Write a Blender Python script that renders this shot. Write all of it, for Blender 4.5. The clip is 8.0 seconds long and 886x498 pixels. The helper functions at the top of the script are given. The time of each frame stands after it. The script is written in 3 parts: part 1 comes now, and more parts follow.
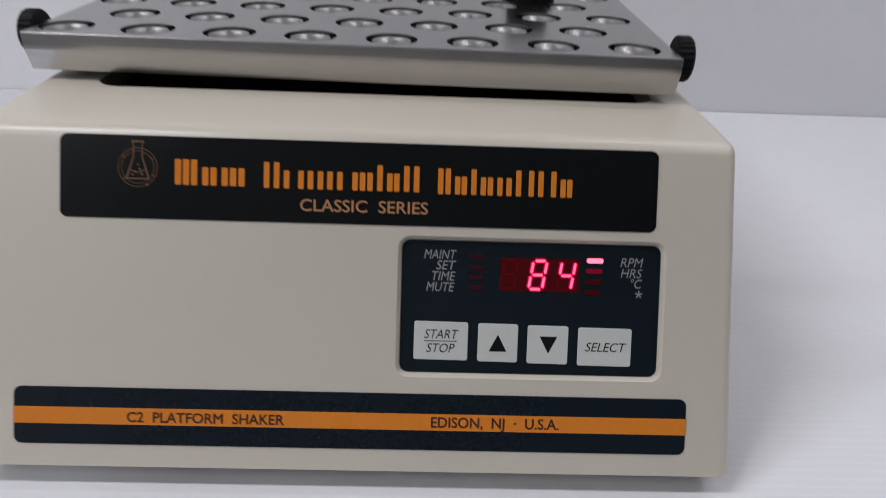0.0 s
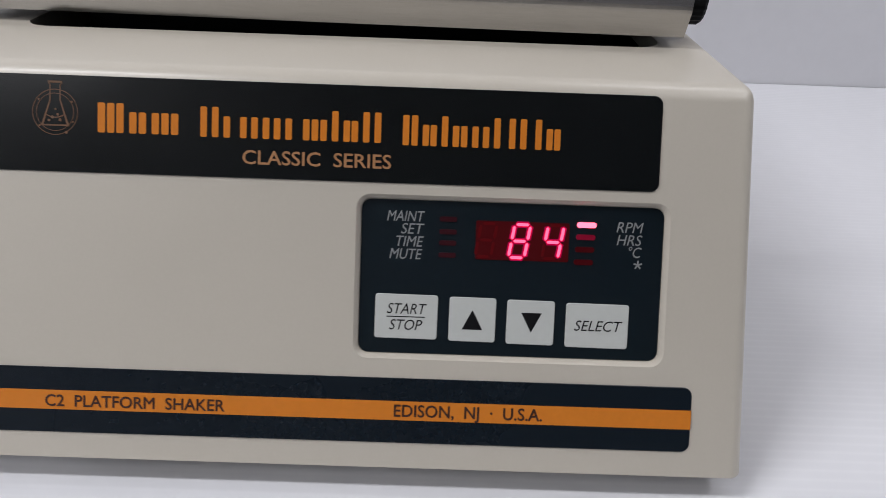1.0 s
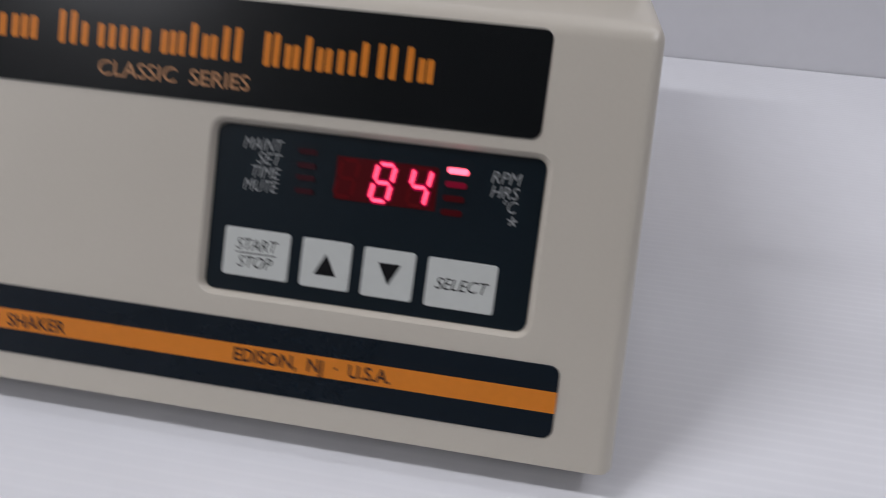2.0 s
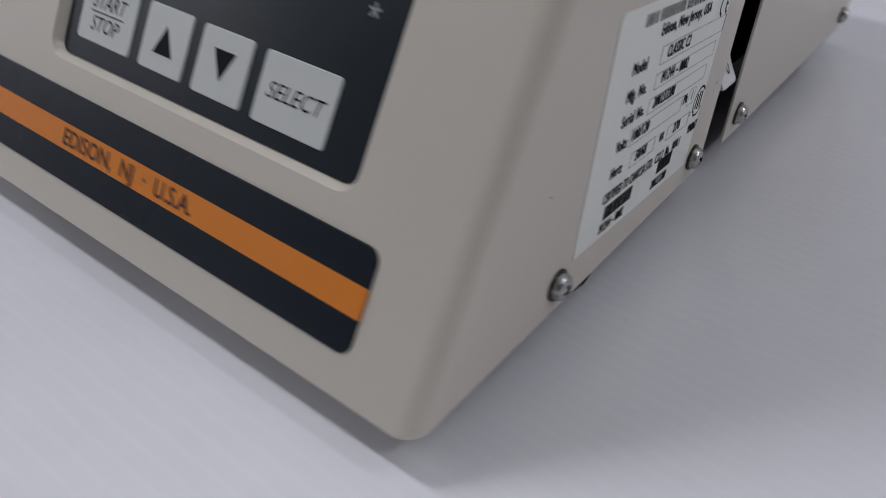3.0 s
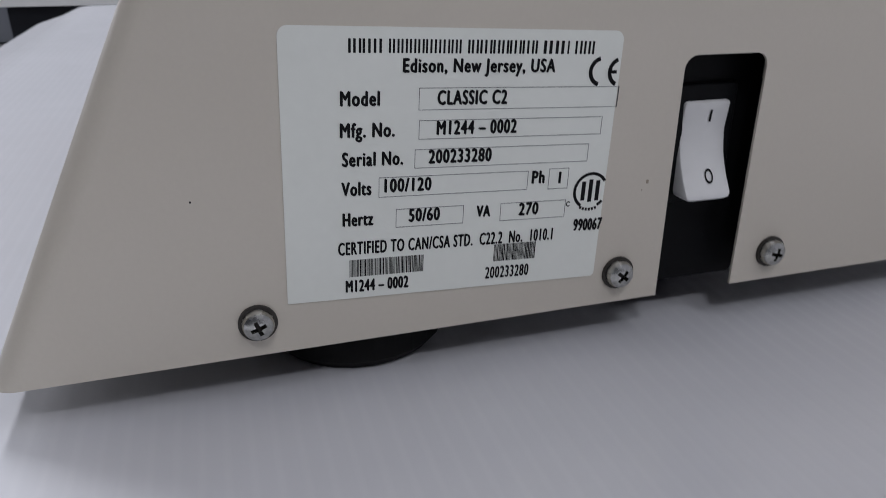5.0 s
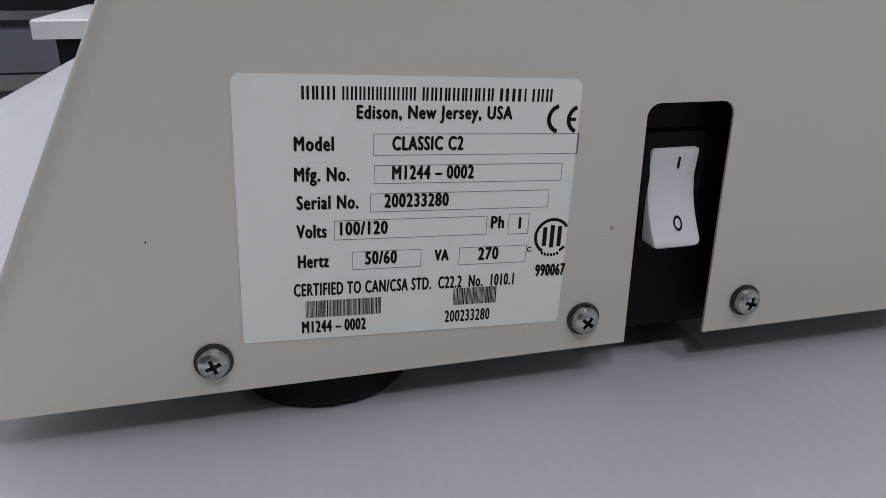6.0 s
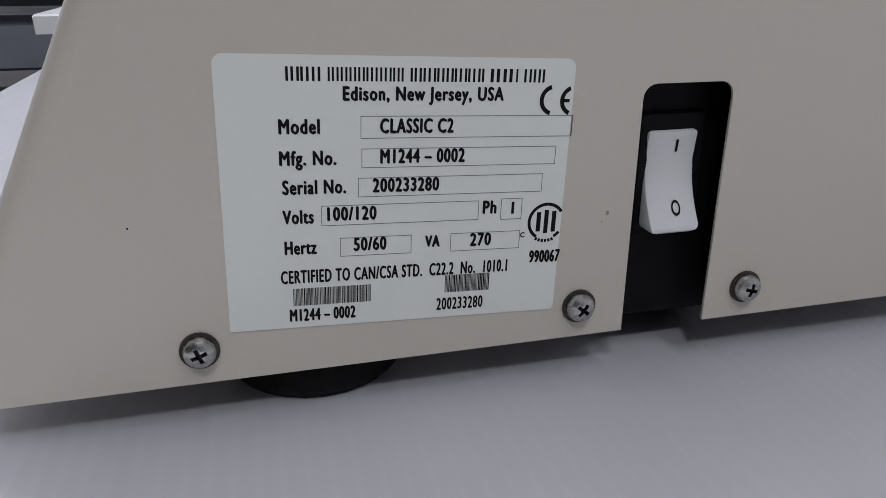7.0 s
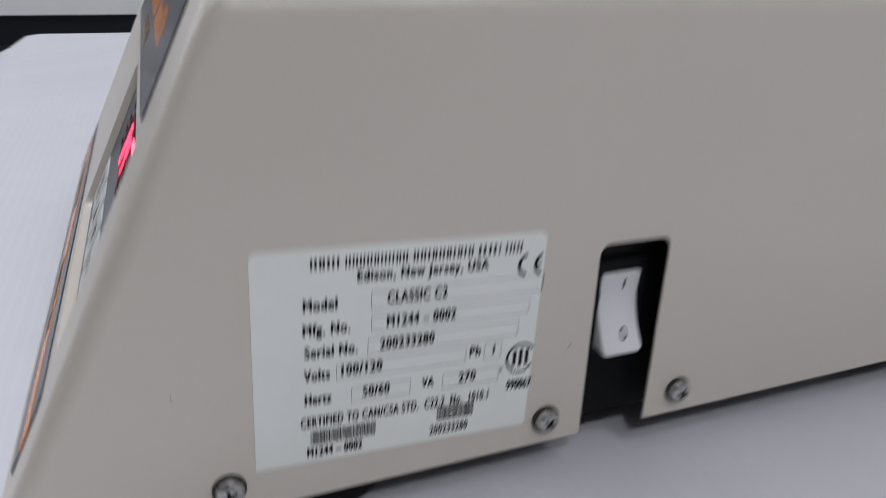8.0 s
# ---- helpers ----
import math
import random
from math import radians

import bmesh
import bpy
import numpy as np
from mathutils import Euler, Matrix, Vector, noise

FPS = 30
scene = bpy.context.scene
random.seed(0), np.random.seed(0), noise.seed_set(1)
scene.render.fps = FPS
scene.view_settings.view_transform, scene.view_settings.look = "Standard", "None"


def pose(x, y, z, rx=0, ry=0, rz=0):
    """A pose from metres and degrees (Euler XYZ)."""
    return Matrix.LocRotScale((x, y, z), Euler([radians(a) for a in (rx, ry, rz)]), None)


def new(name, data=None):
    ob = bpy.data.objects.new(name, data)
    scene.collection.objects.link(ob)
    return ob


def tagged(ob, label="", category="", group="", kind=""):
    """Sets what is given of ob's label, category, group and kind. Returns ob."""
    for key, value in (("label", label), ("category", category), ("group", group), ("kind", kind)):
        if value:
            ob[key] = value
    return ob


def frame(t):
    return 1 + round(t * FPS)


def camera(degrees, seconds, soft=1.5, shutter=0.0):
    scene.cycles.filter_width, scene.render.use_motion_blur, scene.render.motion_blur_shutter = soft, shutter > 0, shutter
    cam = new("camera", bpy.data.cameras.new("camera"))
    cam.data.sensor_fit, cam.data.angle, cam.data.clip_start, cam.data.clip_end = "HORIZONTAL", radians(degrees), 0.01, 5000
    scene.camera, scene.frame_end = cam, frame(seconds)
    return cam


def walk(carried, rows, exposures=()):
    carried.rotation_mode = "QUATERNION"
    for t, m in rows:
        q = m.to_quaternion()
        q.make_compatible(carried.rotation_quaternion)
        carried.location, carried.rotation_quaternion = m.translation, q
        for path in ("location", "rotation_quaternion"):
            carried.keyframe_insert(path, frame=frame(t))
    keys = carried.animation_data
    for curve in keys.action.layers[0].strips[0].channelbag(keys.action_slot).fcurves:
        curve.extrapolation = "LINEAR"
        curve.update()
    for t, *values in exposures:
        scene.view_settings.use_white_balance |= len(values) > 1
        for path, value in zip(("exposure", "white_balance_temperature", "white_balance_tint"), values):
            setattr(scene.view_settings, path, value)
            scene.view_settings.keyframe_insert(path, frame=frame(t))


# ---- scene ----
# camera: seconds, place in metres, then yaw, pitch and roll in degrees
cam = camera(63.31, 8.0, soft=0.5, shutter=0.7)
ROWS = [
    (0, 0.0287, -0.2347, 0.2568, -1.92, -28.93, 2.47),
    (0.5, 0.0393, -0.2109, 0.2370, -1.39, -30.06, 2.06),
    (1, 0.0499, -0.2002, 0.2267, -0.43, -29.97, 2.18),
    (1.2, 0.0592, -0.1965, 0.2264, 0.50, -30.39, 2.38),
    (2.3, 0.1633, -0.1509, 0.1827, 12.62, -32.37, 4.61),
    (2.5, 0.1822, -0.1253, 0.1655, 17.60, -33.11, 5.01),
    (2.8, 0.2121, -0.0971, 0.1438, 28.36, -34.07, 4.30),
    (3, 0.2298, -0.0795, 0.1336, 34.05, -35.39, 4.71),
    (3.3, 0.2434, -0.0569, 0.1297, 39.66, -33.96, 3.77),
    (3.5, 0.2548, -0.0398, 0.1270, 46.75, -33.19, 1.95),
    (3.7, 0.2638, -0.0225, 0.1260, 51.71, -32.75, 1.06),
    (4, 0.2866, 0.0094, 0.1278, 59.20, -32.95, 1.10),
    (4.2, 0.3023, 0.0285, 0.1237, 63.70, -31.20, 0.47),
    (5.3, 0.3281, 0.0621, 0.1043, 74.35, -22.31, 0.86),
    (5.5, 0.3298, 0.0685, 0.1086, 75.40, -21.70, 0.93),
    (6, 0.3306, 0.0743, 0.1094, 75.48, -21.65, 0.46),
    (6.5, 0.3289, 0.0752, 0.1076, 75.78, -21.44, 0.09),
    (7, 0.3283, 0.0785, 0.1061, 75.94, -22.16, -0.00),
    (7.5, 0.3251, 0.0725, 0.1150, 74.79, -22.15, 0.27),
    (7.8, 0.3285, 0.0637, 0.1345, 71.61, -22.92, 0.78),
    (8, 0.3306, 0.0552, 0.1602, 68.32, -24.19, 2.01),
]
walk(cam, [(t, pose(x, y, z, 90 + pitch, 0, yaw) @ pose(0, 0, 0, 0, 0, roll)) for t, x, y, z, yaw, pitch, roll in ROWS],
     exposures=[(0.0, -1.13, 6500, 14), (0.6, -0.98, 6500, 13), (2.3, -1.26, 6400, 15), (3.0, -1.38, 6300, 15), (4.0, -1.32, 6250, 15), (5.3, -1.17, 6250, 14), (7.5, -1.11, 6250, 14), (8.0, -0.96, 6250, 14)])

# ---- light: a lab with ceiling luminaires ----
world = bpy.data.worlds.new("world")
scene.world = world
world.use_nodes = True
world.node_tree.nodes["Background"].inputs[0].default_value = (0.80, 0.87, 1.0, 1)
world.node_tree.nodes["Background"].inputs[1].default_value = 0.15


def area_lamp(name, place, size_x, size_y, watts, colour):
    lamp = bpy.data.lights.new(name, "AREA")
    lamp.shape, lamp.size, lamp.size_y, lamp.energy, lamp.color = "RECTANGLE", size_x, size_y, watts, colour
    ob = new(name, lamp)
    ob.location = place
    return ob


area_lamp("unseen_lamp", (-1.25, -0.28, 1.73), 1.2, 0.16, 45, (0.96, 0.98, 1.0))
# unseen lamp added to lift the wall and the rear of the right side
area_lamp("unseen_lamp", (0.95, 0.50, 1.73), 0.9, 0.12, 10, (0.96, 0.98, 1.0))
area_lamp("ceiling_spot", (1.38, -0.18, 1.73), 0.22, 0.22, 18, (0.98, 0.98, 1.0))
# unseen front fill added for the sloped panel
area_lamp("unseen_lamp", (-1.55, -1.45, 1.73), 0.6, 0.9, 25, (0.96, 0.98, 1.0))
# unseen lamp added to brighten the far walls that the films mirror
area_lamp("unseen_lamp", (-4.6, -2.9, 1.73), 0.3, 1.2, 70, (0.96, 0.98, 1.0))
# fill lamp added in an opening of the east wall; no window known there
side_lamp = area_lamp("side_fill", (2.62, 0.02, 0.75), 1.0, 1.1, 0.6, (0.98, 0.99, 1.0))
side_lamp.rotation_euler = (radians(90), 0, radians(90))

# ---- numbers of the shaker ----
HALF = 0.1725          # half its width at the lower edge
LIFT = 0.012           # lower edge above the table
TOP = 0.1475           # top of the housing
DEPTH = 0.405
TAPER = 0.0242         # the sides lean in by this much a metre of height
SLOPE = radians(26.2)  # front panel leans back
FRONT = Matrix(((1, 0, 0, 0), (0, math.sin(SLOPE), -math.cos(SLOPE), 0), (0, math.cos(SLOPE), math.sin(SLOPE), LIFT), (0, 0, 0, 1)))
SIDE = Matrix(((0, -TAPER, 1, HALF + TAPER * LIFT), (1, 0, 0, 0), (0, 1, TAPER, 0), (0, 0, 0, 1)))


# ---- materials ----
def material(name, colour, rough=0.5, metal=0.0, vary=0.06, grain=400.0, stain=9.0, bump=0.0, bump_scale=900.0, rough_vary=0.08, stretch=(1, 1, 1), spec=0.5, coat=0.0):
    m = bpy.data.materials.new(name)
    m.use_nodes = True
    n, l = m.node_tree.nodes, m.node_tree.links
    bsdf = n["Principled BSDF"]
    bsdf.inputs["Metallic"].default_value = metal
    bsdf.inputs["Specular IOR Level"].default_value = spec
    bsdf.inputs["Coat Weight"].default_value = coat
    bsdf.inputs["Coat Roughness"].default_value = 0.15
    where = n.new("ShaderNodeTexCoord")
    space = n.new("ShaderNodeMapping")
    space.inputs["Scale"].default_value = stretch
    l.new(where.outputs["Object"], space.inputs["Vector"])
    small, large = n.new("ShaderNodeTexNoise"), n.new("ShaderNodeTexNoise")
    small.inputs["Scale"].default_value, large.inputs["Scale"].default_value = grain, stain
    small.inputs["Detail"].default_value = large.inputs["Detail"].default_value = 4
    l.new(space.outputs["Vector"], small.inputs["Vector"])
    l.new(where.outputs["Object"], large.inputs["Vector"])
    both = n.new("ShaderNodeMath")
    both.operation = "ADD"
    l.new(small.outputs["Fac"], both.inputs[0])
    l.new(large.outputs["Fac"], both.inputs[1])
    span = n.new("ShaderNodeMapRange")
    span.inputs["From Min"].default_value, span.inputs["From Max"].default_value = 0.6, 1.4
    l.new(both.outputs[0], span.inputs["Value"])
    ramp = n.new("ShaderNodeMix")
    ramp.data_type = "RGBA"
    ramp.inputs["A"].default_value = (*[c * (1 - vary) for c in colour], 1)
    ramp.inputs["B"].default_value = (*[min(1, c * (1 + vary)) for c in colour], 1)
    l.new(span.outputs["Result"], ramp.inputs["Factor"])
    l.new(ramp.outputs["Result"], bsdf.inputs["Base Color"])
    gloss = n.new("ShaderNodeMapRange")
    gloss.inputs["From Min"].default_value, gloss.inputs["From Max"].default_value = 0.3, 0.7
    gloss.inputs["To Min"].default_value, gloss.inputs["To Max"].default_value = max(0.02, rough - rough_vary), min(1, rough + rough_vary)
    l.new(large.outputs["Fac"], gloss.inputs["Value"])
    l.new(gloss.outputs["Result"], bsdf.inputs["Roughness"])
    if bump:
        relief, height = n.new("ShaderNodeBump"), n.new("ShaderNodeTexNoise")
        height.inputs["Scale"].default_value, height.inputs["Detail"].default_value = bump_scale, 3
        relief.inputs["Strength"].default_value, relief.inputs["Distance"].default_value = bump, 0.0004
        l.new(space.outputs["Vector"], height.inputs["Vector"])
        l.new(height.outputs["Fac"], relief.inputs["Height"])
        l.new(relief.outputs["Normal"], bsdf.inputs["Normal"])
    return m


def glowing(name, colour, strength):
    m = bpy.data.materials.new(name)
    m.use_nodes = True
    bsdf = m.node_tree.nodes["Principled BSDF"]
    bsdf.inputs["Base Color"].default_value = (*[0.04 * c for c in colour], 1)
    bsdf.inputs["Emission Color"].default_value = (*colour, 1)
    bsdf.inputs["Emission Strength"].default_value = strength
    bsdf.inputs["Specular IOR Level"].default_value = 0.15
    return m


CREAM = material("cream_paint", (0.60, 0.555, 0.475), 0.36, vary=0.02, grain=900, stain=14, bump=0.03, bump_scale=1400, rough_vary=0.015, coat=0.12)
BLACK_FILM = material("black_film", (0.0015, 0.0028, 0.0034), 0.26, vary=0.15, bump=0.03, spec=0.4, rough_vary=0.03)
SLATE_FILM = material("slate_film", (0.004, 0.010, 0.015), 0.32, vary=0.12, bump=0.04, spec=0.36, rough_vary=0.03)
NAVY_FILM = material("navy_film", (0.004, 0.009, 0.015), 0.28, vary=0.12, bump=0.03, spec=0.33, rough_vary=0.03)
ORANGE_INK = material("orange_ink", (0.72, 0.225, 0.024), 0.25, vary=0.05, spec=0.4, rough_vary=0.03)
EMBLEM_INK = material("emblem_ink", (0.16, 0.072, 0.029), 0.45, vary=0.1)
COPPER_INK = material("copper_ink", (0.42, 0.20, 0.085), 0.45, vary=0.1)
BROWN_INK = material("brown_ink", (0.05, 0.015, 0.006), 0.5)
GREY_INK = material("grey_ink", (0.31, 0.32, 0.32), 0.5)
STAIN = material("brown_stain", (0.30, 0.25, 0.19), 0.6, vary=0.2)
GRIME = material("black_grime", (0.05, 0.045, 0.04), 0.7, vary=0.4)
DARK_INK = material("dark_ink", (0.008, 0.008, 0.009), 0.6, spec=0.12)
KEY = material("key_film", (0.60, 0.62, 0.59), 0.42, vary=0.03, bump=0.04)
LABEL = material("label_film", (0.80, 0.82, 0.76), 0.38, vary=0.02, stain=30, bump=0.03)
STEEL = material("brushed_steel", (0.46, 0.45, 0.44), 0.23, 1.0, vary=0.08, grain=60, stain=16, stretch=(1, 30, 30), rough_vary=0.04, bump=0.05, bump_scale=40)
DISHED = material("pressed_steel", (0.34, 0.335, 0.33), 0.44, 1.0, vary=0.12, grain=300, stain=90)
CHROME = material("screw_steel", (0.44, 0.44, 0.42), 0.24, 1.0, vary=0.35, grain=900, stain=260, rough_vary=0.1, bump=0.15, bump_scale=900)
DARK_STEEL = material("dark_washer", (0.05, 0.045, 0.04), 0.4, 0.7, vary=0.3)
BLACK_PLASTIC = material("black_plastic", (0.004, 0.0043, 0.005), 0.5, vary=0.2, bump=0.1, bump_scale=800, spec=0.12)
RUBBER = material("black_rubber", (0.006, 0.006, 0.006), 0.7, vary=0.2, bump=0.1, spec=0.15)
WHITE_PLASTIC = material("white_plastic", (0.74, 0.74, 0.73), 0.35, vary=0.02)
SHEET = material("white_sheet", (0.80, 0.805, 0.835), 0.24, vary=0.02, grain=60, stain=3, rough_vary=0.02)
# sheen on the flute ridges, painted into the colour as fine pale lines along x
nodes, links = SHEET.node_tree.nodes, SHEET.node_tree.links
apart, turns, wave, sheen, pale = (nodes.new("ShaderNode" + k) for k in ("SeparateXYZ", "Math", "Math", "MapRange", "Mix"))
turns.operation, wave.operation = "MULTIPLY", "SINE"
turns.inputs[1].default_value = 2 * math.pi / 0.0053
sheen.inputs["From Min"].default_value, sheen.inputs["From Max"].default_value = 0.2, 1.0
pale.data_type, pale.blend_type = "RGBA", "MULTIPLY"
pale.inputs["Factor"].default_value = 1.0
tone = nodes.new("ShaderNodeMix")
tone.data_type = "RGBA"
tone.inputs["A"].default_value, tone.inputs["B"].default_value = (0.977, 0.978, 0.980, 1), (1, 1, 1, 1)
links.new(nodes["Texture Coordinate"].outputs["Object"], apart.inputs[0])
links.new(apart.outputs["Y"], turns.inputs[0])
links.new(turns.outputs[0], wave.inputs[0])
links.new(wave.outputs[0], sheen.inputs["Value"])
links.new(sheen.outputs["Result"], tone.inputs["Factor"])
shade = nodes["Principled BSDF"].inputs["Base Color"]
links.new(shade.links[0].from_socket, pale.inputs["A"])
links.new(tone.outputs["Result"], pale.inputs["B"])
links.new(pale.outputs["Result"], shade)


WALL = material("white_wall", (0.78, 0.78, 0.81), 0.6, vary=0.02, grain=80, stain=2, bump=0.05)
CEILING = material("ceiling_paint", (0.8, 0.8, 0.8), 0.8)
FLOOR = material("grey_floor", (0.28, 0.275, 0.27), 0.5, vary=0.2, grain=60)
GREY_PAINT = material("grey_paint", (0.17, 0.18, 0.205), 0.45, vary=0.08)
LEDGE = material("ledge_paint", (0.24, 0.235, 0.235), 0.5, vary=0.12)
LINE_INK = material("line_ink", (0.10, 0.10, 0.105), 0.5)
DARK_PAINT = material("dark_paint", (0.010, 0.012, 0.018), 0.5, vary=0.2)
# faint emission imitates the digits' red light in the window behind them
RED_OFF = glowing("red_window_glow", (1.0, 0.01, 0.035), 0.04)
RED_FAINT = material("faint_red", (0.04, 0.004, 0.008), 0.34, spec=0.28)
LIT = glowing("lit_segment", (1.0, 0.065, 0.13), 7.0)
LIT_BAR = glowing("lit_bar", (1.0, 0.11, 0.17), 7.5)
# glow round the lit digits, drawn as emissive plates
HALO = glowing("segment_halo", (1.0, 0.0, 0.12), 0.8)
HALF_LIT = glowing("half_lit_segment", (1.0, 0.01, 0.10), 0.25)
# pieces that are off, with a little emission for the same spilled light
UNLIT = glowing("faint_bar", (1.0, 0.0, 0.03), 0.03)
STEM = glowing("faint_segment", (1.0, 0.01, 0.03), 0.085)


# ---- mesh helpers ----
def part(name, bm, mat, parent=None, label="", smooth=False):
    mesh = bpy.data.meshes.new(name)
    bmesh.ops.recalc_face_normals(bm, faces=bm.faces)
    for f in bm.faces:
        f.smooth = smooth
    bm.to_mesh(mesh)
    bm.free()
    if mat:
        mesh.materials.append(mat)
    ob = new(name, mesh)
    ob.parent = parent
    if label:
        ob["label"] = label
    return ob


def again(ob, m, parent):
    """Another piece on the same mesh."""
    twin = new(ob.name.split(".")[0], ob.data)
    twin.matrix_world = m
    twin.parent = parent
    if "label" in ob:
        twin["label"] = ob["label"]
    return twin


def thing(name, label, category, kind="", group=""):
    return tagged(new(name), label, category, group, kind)


def rounded(w, h, r, seg=5):
    """Corners of a rounded rectangle round the origin. r: one radius, or four from the upper right, anticlockwise."""
    rs = r if isinstance(r, tuple) else (r,) * 4
    out = []
    for k, (sx, sy) in enumerate(((1, 1), (-1, 1), (-1, -1), (1, -1))):
        q = max(rs[k], 1e-6)
        for i in range(seg + 1):
            a = math.pi / 2 * (k + i / seg)
            out.append((sx * (w / 2 - q) + q * math.cos(a), sy * (h / 2 - q) + q * math.sin(a)))
    return out


def prism(bm, loops, m=Matrix.Identity(4), caps=True):
    """Skins a row of loops of 3D points."""
    rings = [[bm.verts.new(m @ Vector(p)) for p in loop] for loop in loops]
    for a, b in zip(rings, rings[1:]):
        for i in range(len(a)):
            j = (i + 1) % len(a)
            bm.faces.new((a[i], a[j], b[j], b[i]))
    if caps:
        bm.faces.new(rings[0][::-1])
        bm.faces.new(rings[-1])
    return bm


def plate(w, h, r, low, high, m, chamfer=0.0, bm=None, seg=5):
    """A rounded plate from low to high along the normal of m, with softened upper edges."""
    bm = bm or bmesh.new()
    base = rounded(w, h, r, seg)
    loops = [[(x, y, low) for x, y in base]]
    if chamfer:
        fx, fy = 1 - 2 * chamfer / w, 1 - 2 * chamfer / h
        loops += [[(x, y, high - chamfer) for x, y in base], [(x * fx, y * fy, high) for x, y in base]]
    else:
        loops += [[(x, y, high) for x, y in base]]
    return prism(bm, loops, m)


def box(bm, lo, hi, m=Matrix.Identity(4)):
    loops = [[(lo[0], lo[1], z), (hi[0], lo[1], z), (hi[0], hi[1], z), (lo[0], hi[1], z)] for z in (lo[2], hi[2])]
    return prism(bm, loops, m)


def lathe(bm, rows, m=Matrix.Identity(4), seg=28):
    """Turns (radius, height) rows round the normal of m."""
    loops = [[(r * math.cos(2 * math.pi * i / seg), r * math.sin(2 * math.pi * i / seg), h) for i in range(seg)] for r, h in rows]
    return prism(bm, loops, m)


def cut(ob, bm):
    """Takes the solid bm out of ob's mesh."""
    mesh = bpy.data.meshes.new("cutter")
    bmesh.ops.recalc_face_normals(bm, faces=bm.faces)
    bm.to_mesh(mesh)
    bm.free()
    tool = new("cutter", mesh)
    mod = ob.modifiers.new("cut", "BOOLEAN")
    mod.operation, mod.object, mod.solver = "DIFFERENCE", tool, "EXACT"
    bpy.context.view_layer.update()
    made = bpy.data.meshes.new_from_object(ob.evaluated_get(bpy.context.evaluated_depsgraph_get()))
    ob.modifiers.clear()
    ob.data = made
    bpy.data.objects.remove(tool)


def at(x, y, turn=0.0, out=0.0):
    return Matrix.Translation((x, y, out)) @ Matrix.Rotation(turn, 4, "Z")


def letters(name, body, mat, parent, plane, x, y, width, cap, turn=0.0, out=0.0003, slant=0.0, bold=0.0, label="", loose=1.0):
    """A printed line: x, y is its left end at half the capitals' height; width and cap in metres."""
    curve = bpy.data.curves.new(name, "FONT")
    curve.shear, curve.resolution_u, curve.space_character, curve.body = slant, 3, loose, "H"
    temp = new("temp", curve)
    bpy.context.view_layer.update()
    mesh = bpy.data.meshes.new_from_object(temp.evaluated_get(bpy.context.evaluated_depsgraph_get()))
    tall = max(v.co.y for v in mesh.vertices)
    curve.body = body
    bpy.context.view_layer.update()
    mesh = bpy.data.meshes.new_from_object(temp.evaluated_get(bpy.context.evaluated_depsgraph_get()))
    bpy.data.objects.remove(temp)
    lo, hi = min(v.co.x for v in mesh.vertices), max(v.co.x for v in mesh.vertices)
    m = plane @ at(x, y, turn)
    flat = [((v.co.x - lo) * (width - bold) / (hi - lo), (v.co.y / tall - 0.5) * cap) for v in mesh.vertices]
    faces = [tuple(p.vertices) for p in mesh.polygons]
    verts, polys = [], []
    for n, (sx, sy) in enumerate(((0.5, 0.0), (0.0, 0.0), (1.0, 0.0), (0.25, 0.4), (0.75, -0.4)) if bold else ((0.0, 0.0),)):
        polys += [tuple(i + len(verts) for i in f) for f in faces]
        verts += [m @ Vector((u + sx * bold, v + sy * bold, out + 0.00002 * n)) for u, v in flat]
    bpy.data.meshes.remove(mesh)
    mesh = bpy.data.meshes.new(name)
    mesh.from_pydata(verts, [], polys)
    mesh.materials.append(mat)
    ob = new(name, mesh)
    ob.parent = parent
    if label:
        ob["label"] = label
    return ob


def bars(name, widths, talls, mat, parent, plane, x, y, width, full, low, turn=0.0, out=0.0003, stroke=0.26, pitch=0.36):
    """A word drawn as plain upright bars, one to three to a letter's width; talls: 1 for the tall ones."""
    total, pos = sum(widths) + 0.20 * (len(widths) - 1), 0.0
    unit = width / total
    for w, tall in zip(widths, talls):
        count, h = max(1, min(3, round(w / pitch))), full if tall else low
        thick = min(w, stroke)
        step = (w - thick) / max(1, count - 1)
        for k in range(count):
            left = (pos + k * step) * unit
            part(name, plate(thick * unit, h, 0.2 * thick * unit, 0, out, plane @ at(x, y, turn) @ at(left + thick * unit / 2, h / 2), seg=2), mat, parent)
        pos += w + 0.20


def outline(bm, w, h, t, m, out=0.0002):
    """A thin rectangular line from its lower left corner."""
    for lo, hi in (((0, 0), (w, t)), ((0, h - t), (w, h)), ((0, t), (t, h - t)), ((w - t, t), (w, h - t))):
        box(bm, (*lo, 0), (*hi, out), m)
    return bm


def ring(bm, r, t, m, a0=0.0, a1=360.0, out=0.0002, seg=40):
    """A flat band of a circle between two angles."""
    for i in range(seg):
        p, q = radians(a0 + (a1 - a0) * i / seg), radians(a0 + (a1 - a0) * (i + 1) / seg)
        pts = [(k * math.cos(a), k * math.sin(a)) for k, a in ((r - t, p), (r, p), (r, q), (r - t, q))]
        bm.faces.new([bm.verts.new(m @ Vector((*c, out))) for c in pts])
    return bm


